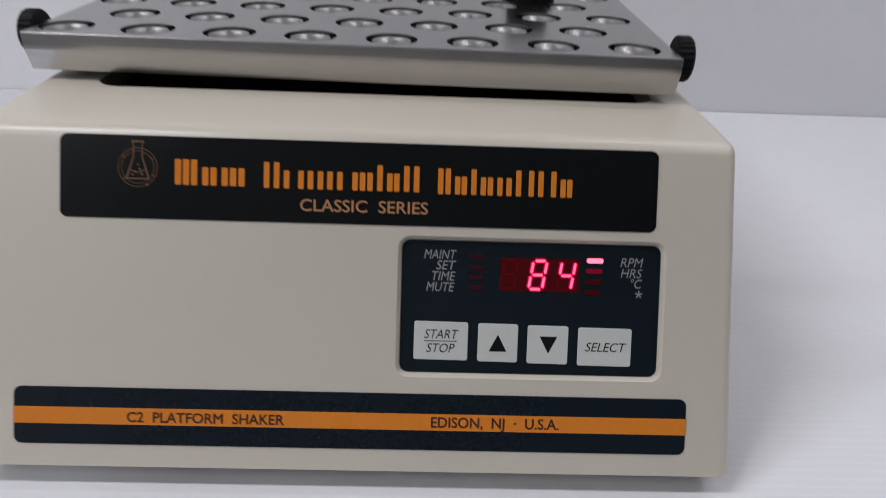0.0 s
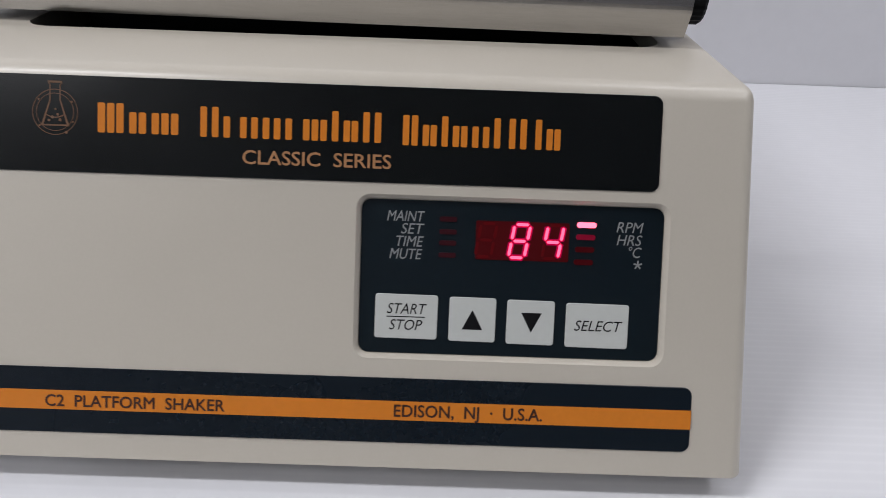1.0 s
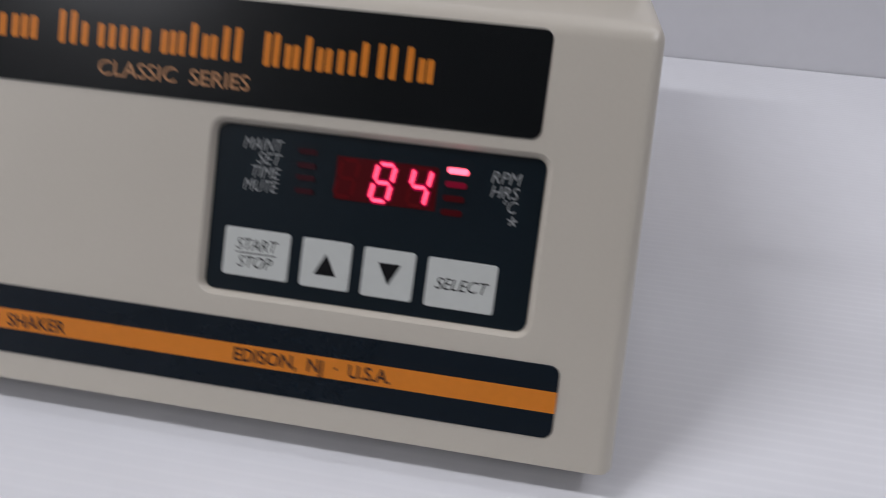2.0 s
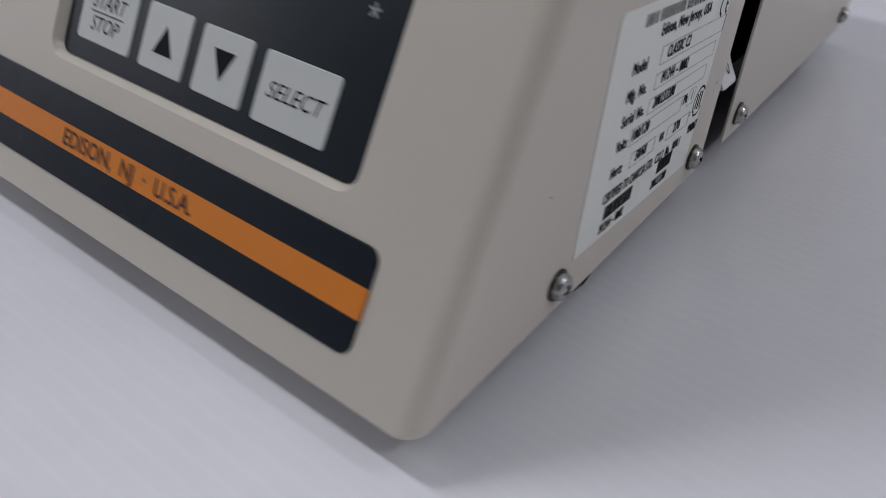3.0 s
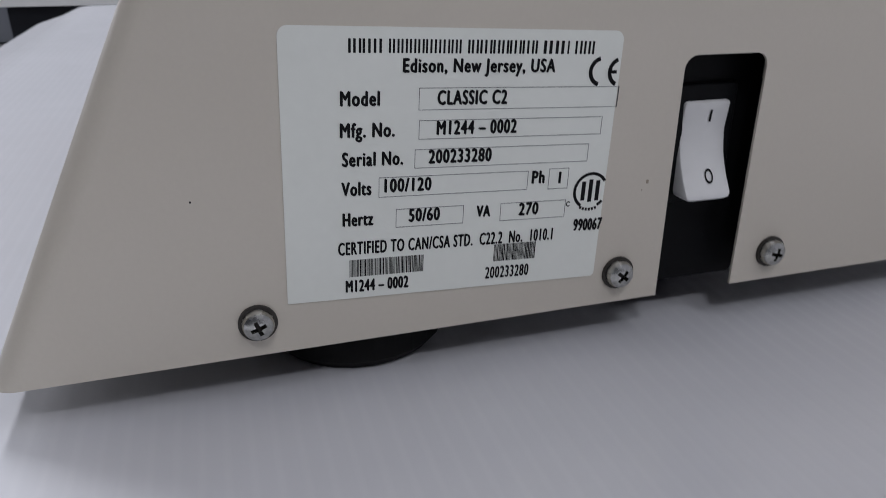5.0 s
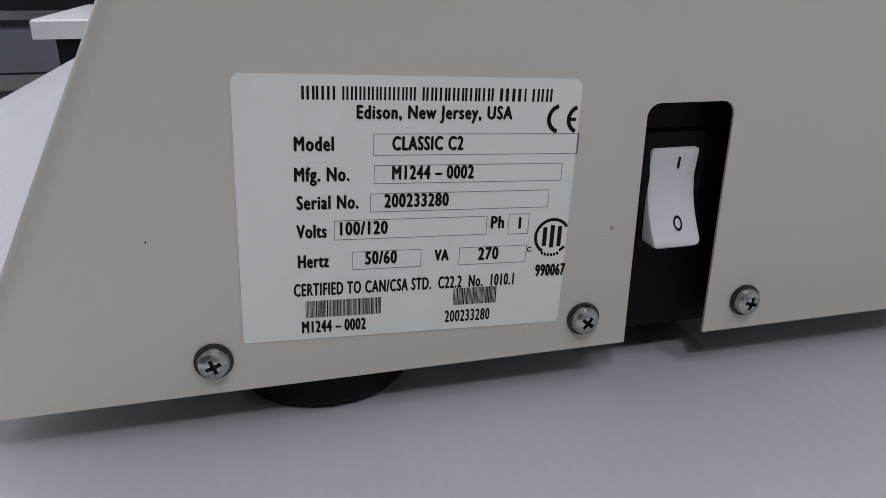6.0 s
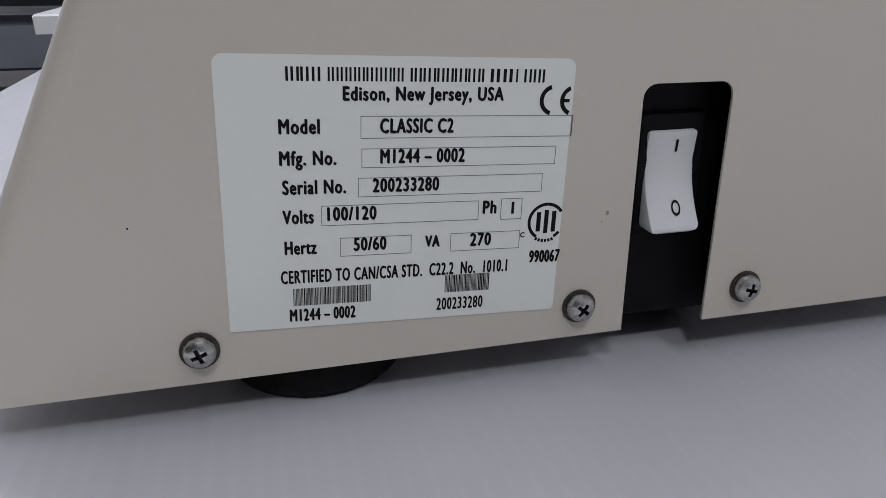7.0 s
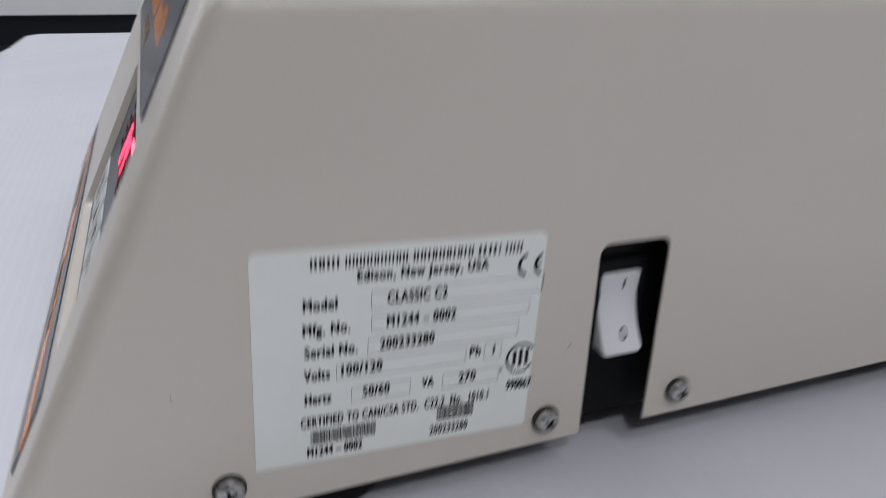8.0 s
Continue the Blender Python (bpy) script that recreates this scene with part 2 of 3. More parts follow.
# ---- the room ----
def room():
    lo, hi, floor_z, top_z = Vector((-5.2, -4.6)), Vector((2.6, 0.583)), -0.86, 1.76
    tagged(part("floor", box(bmesh.new(), (lo.x, lo.y, floor_z - 0.1), (hi.x, hi.y + 0.1, floor_z)), FLOOR), "grey smooth floor of the laboratory", "floor", kind="structure")
    tagged(part("ceiling", box(bmesh.new(), (lo.x, lo.y, top_z), (hi.x, hi.y + 0.1, top_z + 0.1)), CEILING), "plain white ceiling above the bench", "ceiling", kind="structure")
    tagged(part("wall_north", box(bmesh.new(), (lo.x, hi.y, floor_z), (hi.x, hi.y + 0.1, top_z)), WALL), "plain white wall behind the table", "wall", kind="structure")
    tagged(part("wall_south", box(bmesh.new(), (lo.x, lo.y - 0.1, floor_z), (hi.x, lo.y, top_z)), WALL), "plain white wall across the room", "wall", kind="structure")
    east = tagged(part("wall_east", box(bmesh.new(), (hi.x, lo.y - 0.1, floor_z), (hi.x + 0.1, hi.y + 0.1, top_z)), GREY_PAINT), "grey wall of the laboratory", "wall", kind="structure")
    # opening cut only to hold the added fill lamp
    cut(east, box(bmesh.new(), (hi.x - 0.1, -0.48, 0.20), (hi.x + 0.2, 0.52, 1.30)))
    tagged(part("wall_west", box(bmesh.new(), (lo.x - 0.1, lo.y - 0.1, floor_z), (lo.x, hi.y + 0.1, top_z)), WALL), "white wall at the far end of the room", "wall", kind="structure")


room()


def table():
    t = thing("table", "white laboratory table under a ribbed white sheet", "table")
    t.location = (0.5, 0.22, -0.86)
    inv = Matrix.Translation((-0.5, -0.22, 0.86))
    top = plate(2.85, 0.71, (0.02, 0.02, 0.09, 0.02), -0.045, -0.006, inv @ Matrix.Translation((0.61, 0.228, 0)), 0.003)
    part("tabletop", top, WHITE_PLASTIC, t)
    for x in (-0.7, 1.9):
        for y in (-0.05, 0.50):
            part("leg", box(bmesh.new(), (x, y, -0.86), (x + 0.05, y + 0.05, -0.045), inv), GREY_PAINT, t)


table()


def ribbed_sheet():
    """White corrugated sheet; the flutes run along x, and its outer corner is round."""
    s = thing("ribbed_sheet", "white corrugated plastic sheet covering the table", "plastic sheet")
    x0, x1, y0, y1, pitch = -0.874, 2.05, -0.136, 0.582, 0.0053

    def edge(up):
        """The outer end: the corner is trimmed aslant, then rounded."""
        if up < 0.013:
            return -0.66 - 0.09 * up / 0.013
        if up < 0.019:
            return -0.75 - 0.105 * (up - 0.013) / 0.006
        return x0 + 0.019 * max(0.0, 1 - (up - 0.019) / 0.02) ** 2

    bm = bmesh.new()
    rng = random.Random(11)
    rows, count = [], int((y1 - y0) / pitch) * 8
    high = [rng.uniform(0.5, 1.0) for k in range(count // 8 + 2)]
    for i in range(count + 1):
        y = y0 + (y1 - y0) * i / count
        lift = 0.00005 * (high[i // 8] * math.sin(math.pi * (i % 8) / 8) ** 3 - 1)
        up = y - y0
        left = edge(up)
        rows.append([bm.verts.new((x, y, z)) for z in (lift, -0.005) for x in (left, x1)])
    for a, b in zip(rows, rows[1:]):
        bm.faces.new((a[0], a[1], b[1], b[0]))
        bm.faces.new((a[2], b[2], b[3], a[3]))
        bm.faces.new((a[0], b[0], b[2], a[2]))
        bm.faces.new((a[1], a[3], b[3], b[1]))
    bm.faces.new((rows[0][0], rows[0][2], rows[0][3], rows[0][1]))
    bm.faces.new((rows[-1][0], rows[-1][1], rows[-1][3], rows[-1][2]))
    part("sheet", bm, SHEET, s, smooth=True)


ribbed_sheet()


def second_bench():
    b = thing("bench", "white-topped bench on a black base beyond the table", "bench")
    part("benchtop", plate(0.80, 1.10, 0.005, -0.096, -0.043, Matrix.Translation((-2.37, 0.030, 0)), 0.005), WHITE_PLASTIC, b)
    part("base", box(bmesh.new(), (-2.75, -0.470, -0.86), (-2.012, 0.57, -0.096)), DARK_PAINT, b)
    part("plinth_block", box(bmesh.new(), (-2.012, -0.440, -0.86), (-1.99, 0.57, -0.180)), DARK_PAINT, b)
    c = thing("storage_cabinet", "grey painted steel cabinet standing in the far room", "cabinet")
    part("body", box(bmesh.new(), (-3.6, -2.2, -0.86), (-3.0, -0.3, -0.13)), GREY_PAINT, c)
    part("top", box(bmesh.new(), (-3.6, -2.2, -0.13), (-2.985, -0.3, -0.11)), DARK_PAINT, c, "dark cabinet top")
    part("drawer", box(bmesh.new(), (-3.0, -2.1, -0.315), (-2.985, -0.35, -0.155)), GREY_PAINT, c)
    part("drawer", box(bmesh.new(), (-3.0, -2.1, -0.385), (-2.975, -0.35, -0.325)), LEDGE, c, "pale grey drawer front")
    part("drawer", box(bmesh.new(), (-3.0, -2.1, -0.50), (-2.985, -0.35, -0.415)), LEDGE, c, "pale grey drawer front")
    part("drawer", box(bmesh.new(), (-3.0, -2.1, -0.75), (-2.985, -0.35, -0.53)), GREY_PAINT, c)
    d = thing("dark_cupboard", "low black cupboard along the far wall", "cupboard")
    part("body", box(bmesh.new(), (-5.18, -4.4, -0.86), (-4.7, 0.5, -0.06)), DARK_PAINT, d)


second_bench()

# ---- the shaker ----
shaker = thing("platform_shaker", "cream benchtop platform shaker with black and orange front panels", "laboratory shaker")


def housing():
    rise = TOP - LIFT
    lean = rise * math.tan(SLOPE)
    bm = bmesh.new()
    side = [(0, LIFT), (lean, TOP), (DEPTH, TOP), (DEPTH, LIFT)]
    prism(bm, [[(k * (HALF - TAPER * (z - LIFT)), y, z) for y, z in side] for k in (-1, 1)])
    front = [e for e in bm.edges if all(v.co.y < lean + 1e-4 for v in e.verts) and not all(v.co.z < LIFT + 1e-4 for v in e.verts)]
    flanks = [e for e in bm.edges if all(v.co.z > TOP - 1e-4 for v in e.verts) and abs(e.verts[0].co.x - e.verts[1].co.x) < 1e-5]
    bmesh.ops.bevel(bm, geom=front + flanks, offset=0.0058, segments=7, profile=0.5, affect="EDGES")
    body = part("housing", bm, CREAM, shaker, "cream painted sheet-metal housing", smooth=True)
    # hollow inside, open below
    inner = bmesh.new()
    hollow = [(0.002, -0.02), (0.0125, LIFT), (lean + 0.004, TOP - 0.0095), (DEPTH - 0.002, TOP - 0.0095), (DEPTH - 0.002, -0.02)]
    prism(inner, [[(k * (HALF - 0.0008 - TAPER * (z - LIFT)), y, z) for y, z in hollow] for k in (-1, 1)])
    cut(body, inner)
    # well under the platform
    cut(body, plate(0.286, 0.253, 0.012, TOP - 0.02, TOP + 0.01, Matrix.Translation((0.004, 0.2495, 0))))
    # notch for the mains switch
    notch = plate(0.0247, 0.0900, 0.0035, -0.01, 0.01, SIDE @ at(0.17985, 0.0777 - 0.045, -0.006))
    cut(body, notch)
    # recess for the control panel
    w, h, deep = 0.1170, 0.0600, 0.0030
    big, small = rounded(w + 0.0034, h + 0.0034, 0.0056), rounded(w, h, 0.004)
    over = [[(x, y, -deep) for x, y in small], [(x * (w + 0.0008) / w, y * (h + 0.0008) / h, -deep + 0.0016) for x, y in small], [(x, y, 0.0) for x, y in big], [(x * 1.002, y * 1.002, 0.002) for x, y in big]]
    cut(body, prism(bmesh.new(), over, FRONT @ at(0.0783, 0.0747)))
    for p in body.data.polygons:
        p.use_smooth = True
    body.data.set_sharp_from_angle(angle=radians(28))
    return body


housing()
part("base_pan", plate(0.304, 0.330, 0.01, 0.0075, 0.020, Matrix.Translation((0, 0.225, 0))), BLACK_PLASTIC, shaker, "black base pan")
part("well_floor", plate(0.330, 0.255, 0.012, TOP - 0.030, TOP - 0.026, Matrix.Translation((0, 0.255, 0))), DARK_PAINT, shaker)
part("carriage", plate(0.255, 0.205, 0.02, TOP - 0.026, 0.1600, Matrix.Translation((0, 0.252, 0)), 0.002), BLACK_PLASTIC, shaker, "black moving carriage under the platform")
foot = part("foot", lathe(bmesh.new(), [(0.0233, 0.0003), (0.0254, 0.003), (0.0254, 0.010), (0.023, 0.0125)]), RUBBER, shaker, "black rubber foot", smooth=False)
foot.location = (0.1438, 0.087, 0)
for x, y in ((-0.1425, 0.086), (-0.1425, 0.345), (0.1425, 0.345)):
    again(foot, Matrix.Translation((x, y, 0)), shaker)


def screws():
    bm = bmesh.new()
    lathe(bm, [(0.0046, 0.0), (0.0046, 0.0007), (0.0034, 0.0009)], seg=24)
    washer = part("screw_washer", bm, DARK_STEEL, None)
    head = part("screw_head", lathe(bmesh.new(), [(0.0038, 0.0008), (0.0038, 0.0018), (0.0034, 0.0027), (0.0025, 0.0033), (0.0010, 0.0036)], seg=24), CHROME, None, smooth=True)
    cross = bmesh.new()
    box(cross, (-0.0019, -0.0005, 0.0014), (0.0019, 0.0005, 0.006))
    cut(head, cross)
    cross = bmesh.new()
    box(cross, (-0.0005, -0.0019, 0.0014), (0.0005, 0.0019, 0.006))
    cut(head, cross)
    for p in head.data.polygons:
        p.use_smooth = True
    head.data.set_sharp_from_angle(angle=radians(30))
    bm = bmesh.new()
    box(bm, (-0.0018, -0.00045, 0.0012), (0.0018, 0.00045, 0.00155))
    box(bm, (-0.00045, -0.0018, 0.0012), (0.00045, 0.0018, 0.00157))
    grime = part("grime", bm, GRIME, None, "black dirt in the cross slot")
    spots = [(0.0590, 20), (0.1543, 52), (0.2042, 75), (0.3866, 10)]
    for n, (y, turn) in enumerate(spots):
        m = SIDE @ at(y, 0.0209, radians(turn))
        s = new("screw")
        s.matrix_world = m
        s.parent = shaker
        s["label"] = "steel cross-head screw with a dark washer"
        for o in (washer, head, grime):
            if n == 0:
                o.parent = s
            else:
                twin = new(o.name.split(".")[0], o.data)
                twin.parent = s


screws()


# -- platform --
def ring_of(bm, n, size):
    bm.verts.ensure_lookup_table()
    return range(n * size, n * size + size)


def tray():
    x0, x1, y0, y1, z1, drop = -0.1716, 0.1555, 0.1235, 0.4030, 0.1719, 0.0194
    cx, cy, w, d = (x0 + x1) / 2, (y0 + y1) / 2, x1 - x0, y1 - y0
    askew = Matrix.Translation((cx, y0, 0)) @ Matrix.Rotation(radians(-1.6), 4, "Z")
    # the rim: a rounded bend, an upright band, then a lower band that leans in
    rim = [(0.0010 * (1 - math.sin(radians(15 * k))),) * 2 + (0.0010 * (math.cos(radians(15 * k)) - 1),) for k in range(7)]
    rim += [(0.0, 0.0, -0.0055), (0.0, 0.0001, -0.0071), (0.0, 0.0003, -0.0086), (0.0001, 0.0008, -0.0101), (0.0002, 0.0014, -0.0124), (0.0005, 0.0036, -drop)]
    rim += [(0.0023, 0.0049, -drop + 0.0002), (0.0018, 0.0028, -0.0110), (0.0016, 0.0016, -0.0056), (0.0016, 0.0016, -0.0016)]
    over = [[(sx * (w / 2 - a), sy * (d / 2 - b), z1 + h) for sx, sy in ((-1, -1), (1, -1), (1, 1), (-1, 1))] for a, b, h in rim]
    bm = prism(bmesh.new(), over, askew @ Matrix.Translation((0, d / 2, 0)), caps=False)
    bm.faces.new([bm.verts[k] for k in ring_of(bm, 0, 4)])
    bm.faces.new([bm.verts[k] for k in ring_of(bm, len(rim) - 1, 4)])
    tray_part = part("platform", bm, STEEL, shaker, "brushed stainless steel shaking platform with dished holes")
    holes = bmesh.new()
    spots = []
    for row in range(7):
        odd = row % 2
        for k in range(7 if odd else 8):
            spots.append(askew @ Vector(((k - (3 if odd else 3.5)) * 0.0415 - 0.0028, 0.0166 + row * 0.0364, z1)))
    for p in spots:
        lathe(holes, [(0.0133, -0.004), (0.0133, 0.004)], Matrix.Translation(p), 28)
    cut(tray_part, holes)
    for p in tray_part.data.polygons:
        p.use_smooth = False
    # pressed dish set in each hole, with an open gap at both sides
    rows = [(0.0128, -0.0037), (0.0128, -0.0011), (0.0126, -0.0007), (0.0122, -0.0007), (0.0115, -0.0014), (0.0103, -0.0024), (0.0089, -0.0032), (0.0071, -0.0039), (0.0048, -0.0044), (0.0023, -0.0046), (0.0003, -0.0046)]
    bm = bmesh.new()
    seg = 36
    rings = [[bm.verts.new((0.80 * r * math.cos(2 * math.pi * i / seg), 0.94 * r * math.sin(2 * math.pi * i / seg) - 0.0010, h - 0.0004 * math.sin(2 * math.pi * i / seg))) for i in range(seg)] for r, h in rows]
    for a, b in zip(rings, rings[1:]):
        for i in range(seg):
            bm.faces.new((a[i], a[(i + 1) % seg], b[(i + 1) % seg], b[i]))
    dish = part("dish", bm, DISHED, tray_part, smooth=True)
    dish.matrix_world = Matrix.Translation(spots[0])
    for p in spots[1:]:
        again(dish, Matrix.Translation(p), tray_part)
    # added plate: keeps light from leaking through the gaps and the gaps black
    part("light_stop", plate(w - 0.016, d - 0.016, 0.004, z1 - 0.0064, z1 - 0.0053, askew @ Matrix.Translation((0, d / 2, 0))), BLACK_PLASTIC, tray_part, "added black plate that blocks light under the dishes")
    # knurled clamping knobs at the front corners
    bm = bmesh.new()
    seg, ridge = 48, 0.0005
    for_r = [(0.0106, 0.0), (0.0119, 0.0009), (0.0119, 0.0071), (0.0108, 0.0085), (0.0003, 0.0087)]
    prism(bm, [[((r - (ridge if i % 2 else 0)) * math.cos(2 * math.pi * i / seg), (r - (ridge if i % 2 else 0)) * math.sin(2 * math.pi * i / seg), h) for i in range(seg)] for r, h in for_r])
    lathe(bm, [(0.0046, -0.006), (0.0046, 0.0002)], seg=16)
    knob = part("clamp_knob", bm, BLACK_PLASTIC, shaker, "black knurled plastic knob")
    knob.matrix_world = askew @ Matrix.Translation((w / 2 + 0.0027, 0.0270, z1 - 0.0064)) @ Matrix.Rotation(radians(90), 4, "Y")
    again(knob, askew @ Matrix.Translation((-w / 2 - 0.0027, 0.0270, z1 - 0.0064)) @ Matrix.Rotation(radians(-90), 4, "Y"), shaker)

    # black locking knob towards the back of the platform
    bm = bmesh.new()
    lathe(bm, [(0.0172, 0.0000), (0.0172, 0.0046), (0.0138, 0.0069), (0.0138, 0.0229), (0.0120, 0.0275), (0.0003, 0.0281)], Matrix.Translation((0.0952, 0.2661, z1)), 24)
    part("locking_knob", bm, BLACK_PLASTIC, shaker, "black plastic locking knob on the platform")


tray()


# -- front: name plate --
def name_plate():
    p = part("name_plate", plate(0.2626, 0.0362, 0.0033, 0.0, 0.0005, FRONT @ at(0.0017, 0.1287), 0.0002), BLACK_FILM, shaker, "black name plate with orange lettering bars and a flask emblem")
    put = dict(mat=ORANGE_INK, parent=p, plane=FRONT, out=0.0006)
    bars("letter_bar", [0.92, 0.60, 0.95], [1, 0, 0], x=-0.0800, y=0.1258, width=0.0303, full=0.0112, low=0.0080, **put)
    bars("letter_bar", [0.72, 0.46, 0.70, 0.70, 0.50, 0.95, 0.26, 0.58, 0.72], [1, 0, 0, 0, 0, 0, 1, 0, 1], x=-0.0414, y=0.1255, width=0.0682, full=0.0114, low=0.0080, **put)
    bars("letter_bar", [0.62, 0.58, 0.26, 0.60, 0.70, 0.42, 0.26, 0.42, 0.26, 0.58], [1, 0, 1, 0, 0, 1, 1, 1, 1, 0], x=0.0350, y=0.1250, width=0.0597, full=0.0114, low=0.0080, **put)
    letters("series_line", "CLASSIC  SERIES", COPPER_INK, p, FRONT, -0.0254, 0.1185, 0.0564, 0.0051, 0.0, 0.0006, bold=0.00025)
    mid = FRONT @ at(-0.0960, 0.1329)
    part("emblem_ring", ring(bmesh.new(), 0.0086, 0.00028, mid, out=0.0006), EMBLEM_INK, p)
    part("emblem_ring", ring(bmesh.new(), 0.0071, 0.00022, mid, out=0.0006), EMBLEM_INK, p)
    flask = [(-0.0027, 0.0116), (0.0027, 0.0116), (0.0027, 0.0108), (0.0021, 0.0108), (0.0021, 0.0046), (0.0054, -0.0052), (-0.0054, -0.0052), (-0.0021, 0.0046), (-0.0021, 0.0108), (-0.0027, 0.0108)]
    e = bmesh.new()
    outer = [e.verts.new(mid @ Vector((x, y, 0.0006))) for x, y in flask]
    inside = [e.verts.new(mid @ Vector((x * 0.80, 0.0022 + (y - 0.0022) * 0.92, 0.0006))) for x, y in flask]
    for i in range(len(flask)):
        j = (i + 1) % len(flask)
        e.faces.new((outer[i], outer[j], inside[j], inside[i]))
    part("emblem_flask", e, EMBLEM_INK, p, "copper outline of a flask")
    for x, y, r in ((-0.0012, -0.0022, 0.0006), (0.0011, -0.0010, 0.0005), (0.0002, 0.0012, 0.0004), (0.0021, -0.0033, 0.0006), (-0.0026, -0.0036, 0.0005), (-0.0070, 0.0052, 0.0004), (0.0072, 0.0044, 0.0004), (-0.0066, -0.0058, 0.0004), (0.0048, -0.0085, 0.0006), (0.0076, -0.0040, 0.0004)):
        part("emblem_dot", ring(bmesh.new(), r, r * 0.98, mid @ at(0.88 * x, 0.88 * y), out=0.00062, seg=10), EMBLEM_INK, p)
    part("emblem_level", ring(bmesh.new(), 0.0060, 0.0004, mid @ at(0, 0.0038), 232, 308, 0.0006, 14), EMBLEM_INK, p)


name_plate()


# -- front: control panel --
def control_panel():
    low = -0.0030
    base = FRONT @ Matrix.Translation((0, 0, low))
    p = part("control_panel", plate(0.1166, 0.0596, 0.0038, 0.0, 0.0004, base @ at(0.0783, 0.0747), 0.0001), SLATE_FILM, shaker, "dark slate control panel with keys and a red display")
    top = 0.0004
    for x, y, w in ((0.0383, 0.0593, 0.0243), (0.0640, 0.0589, 0.0181), (0.0866, 0.0585, 0.0185), (0.1125, 0.0580, 0.0244)):
        part("key", plate(w, 0.0173, 0.0011, top, top + 0.0005, base @ at(x, y, -0.008), 0.0002), KEY, p, "pale grey membrane key")
    ink = top + 0.00056
    letters("key_legend", "START", DARK_INK, p, base, 0.0308, 0.0624, 0.0154, 0.0040, 0, ink, 0.25)
    letters("key_legend", "STOP", DARK_INK, p, base, 0.0318, 0.0561, 0.0128, 0.0040, 0, ink, 0.25)
    part("key_line", box(bmesh.new(), (0.0307, 0.05905, top), (0.0456, 0.0594, ink), base), DARK_INK, p)
    letters("key_legend", "SELECT", DARK_INK, p, base, 0.1037, 0.0580, 0.0187, 0.0040, 0, ink, 0.25)
    for (cx, cy), s in (((0.0640, 0.0588), 1), ((0.0869, 0.0585), -1)):
        tri = [(cx - 0.0040, cy - s * 0.0038), (cx + 0.0040, cy - s * 0.0038), (cx, cy + s * 0.0039)]
        part("arrow", prism(bmesh.new(), [[(x, y, z) for x, y in tri] for z in (top, ink)], base), DARK_INK, p)
    ink = top + 0.00008
    for text, right, y, w in (("MAINT", 0.0443, 0.0983, 0.0145), ("SET", 0.0442, 0.0935, 0.0089), ("TIME", 0.0441, 0.0886, 0.0105), ("MUTE", 0.0437, 0.0837, 0.0126), ("RPM", 0.1288, 0.0967, 0.0104), ("HRS", 0.1285, 0.0918, 0.0098), ("°C", 0.1285, 0.0871, 0.0050)):
        letters("printed_word", text, GREY_INK, p, base, right - w, y, w, 0.0040, 0, ink, 0.22)
    star = bmesh.new()
    for k in range(5):
        box(star, (-0.0003, 0.0, 0.0), (0.0003, 0.0017, ink), base @ at(0.1273, 0.0823, radians(72 * k)))
    part("star_mark", star, GREY_INK, p)
    # seven-segment display
    window = part("display_window", plate(0.0360, 0.0150, 0.0006, top, top + 0.0003, base @ at(0.0822, 0.0900)), RED_OFF, p, "dark red display window given a faint glow")
    tall, wide, thick, lean = 0.0139, 0.0072, 0.0011, 0.15
    strokes = dict(a=((0, 1), (1, 1)), b=((1, 1), (1, 0.5)), c=((1, 0.5), (1, 0)), d=((0, 0), (1, 0)), e=((0, 0.5), (0, 0)), f=((0, 1), (0, 0.5)), g=((0, 0.5), (1, 0.5)))

    def digit(x, lit):
        for key, (p0, p1) in strokes.items():
            ends = [Vector((x + a * (wide - thick) + lean * b * tall, 0.0831 + thick / 2 + b * (tall - thick), 0)) for a, b in (p0, p1)]
            way = (ends[1] - ends[0]).normalized()
            ends = [ends[0] + way * 0.0006, ends[1] - way * 0.0006]
            m = base @ Matrix.Translation(ends[0]) @ Matrix.Rotation(math.atan2(way.y, way.x), 4, "Z")
            far, t = (ends[1] - ends[0]).length, thick / 2
            shape = [(0, 0), (t, t), (far - t, t), (far, 0), (far - t, -t), (t, -t)]
            on = key in lit
            part("segment", prism(bmesh.new(), [[(a, b, z) for a, b in shape] for z in (top + 0.0002, top + (0.0006 if on else 0.00045))], m), LIT if on else STEM, p, "lit red segment" if on else "")
            if on:
                # wider emissive shape that imitates the glow spilling round the segment
                halo = [(-0.0005, 0), (t * 0.3, t * 2.2), (far - t * 0.3, t * 2.2), (far + 0.0005, 0), (far - t * 0.3, -t * 2.2), (t * 0.3, -t * 2.2)]
                part("segment_glow", prism(bmesh.new(), [[(a, b, z) for a, b in halo] for z in (top + 0.0002, top + 0.0004)], m), HALO, p)

    digit(0.0641, "")
    digit(0.0770, "abcdefg")
    digit(0.0899, "bcfg")
    for y, mat in ((0.0971, LIT_BAR), (0.0924, HALF_LIT), (0.0876, UNLIT), (0.0827, UNLIT)):
        part("indicator_bar", plate(0.0074, 0.0021, 0.0009, top, top + 0.0006, base @ at(0.1068 - (0.0971 - y) * 0.05, y)), mat, p)
    for y in (0.0976, 0.0927, 0.0884, 0.0837):
        part("indicator_bar", plate(0.0066, 0.0019, 0.0006, top, top + 0.0004, base @ at(0.0534, y)), RED_FAINT, p)


control_panel()


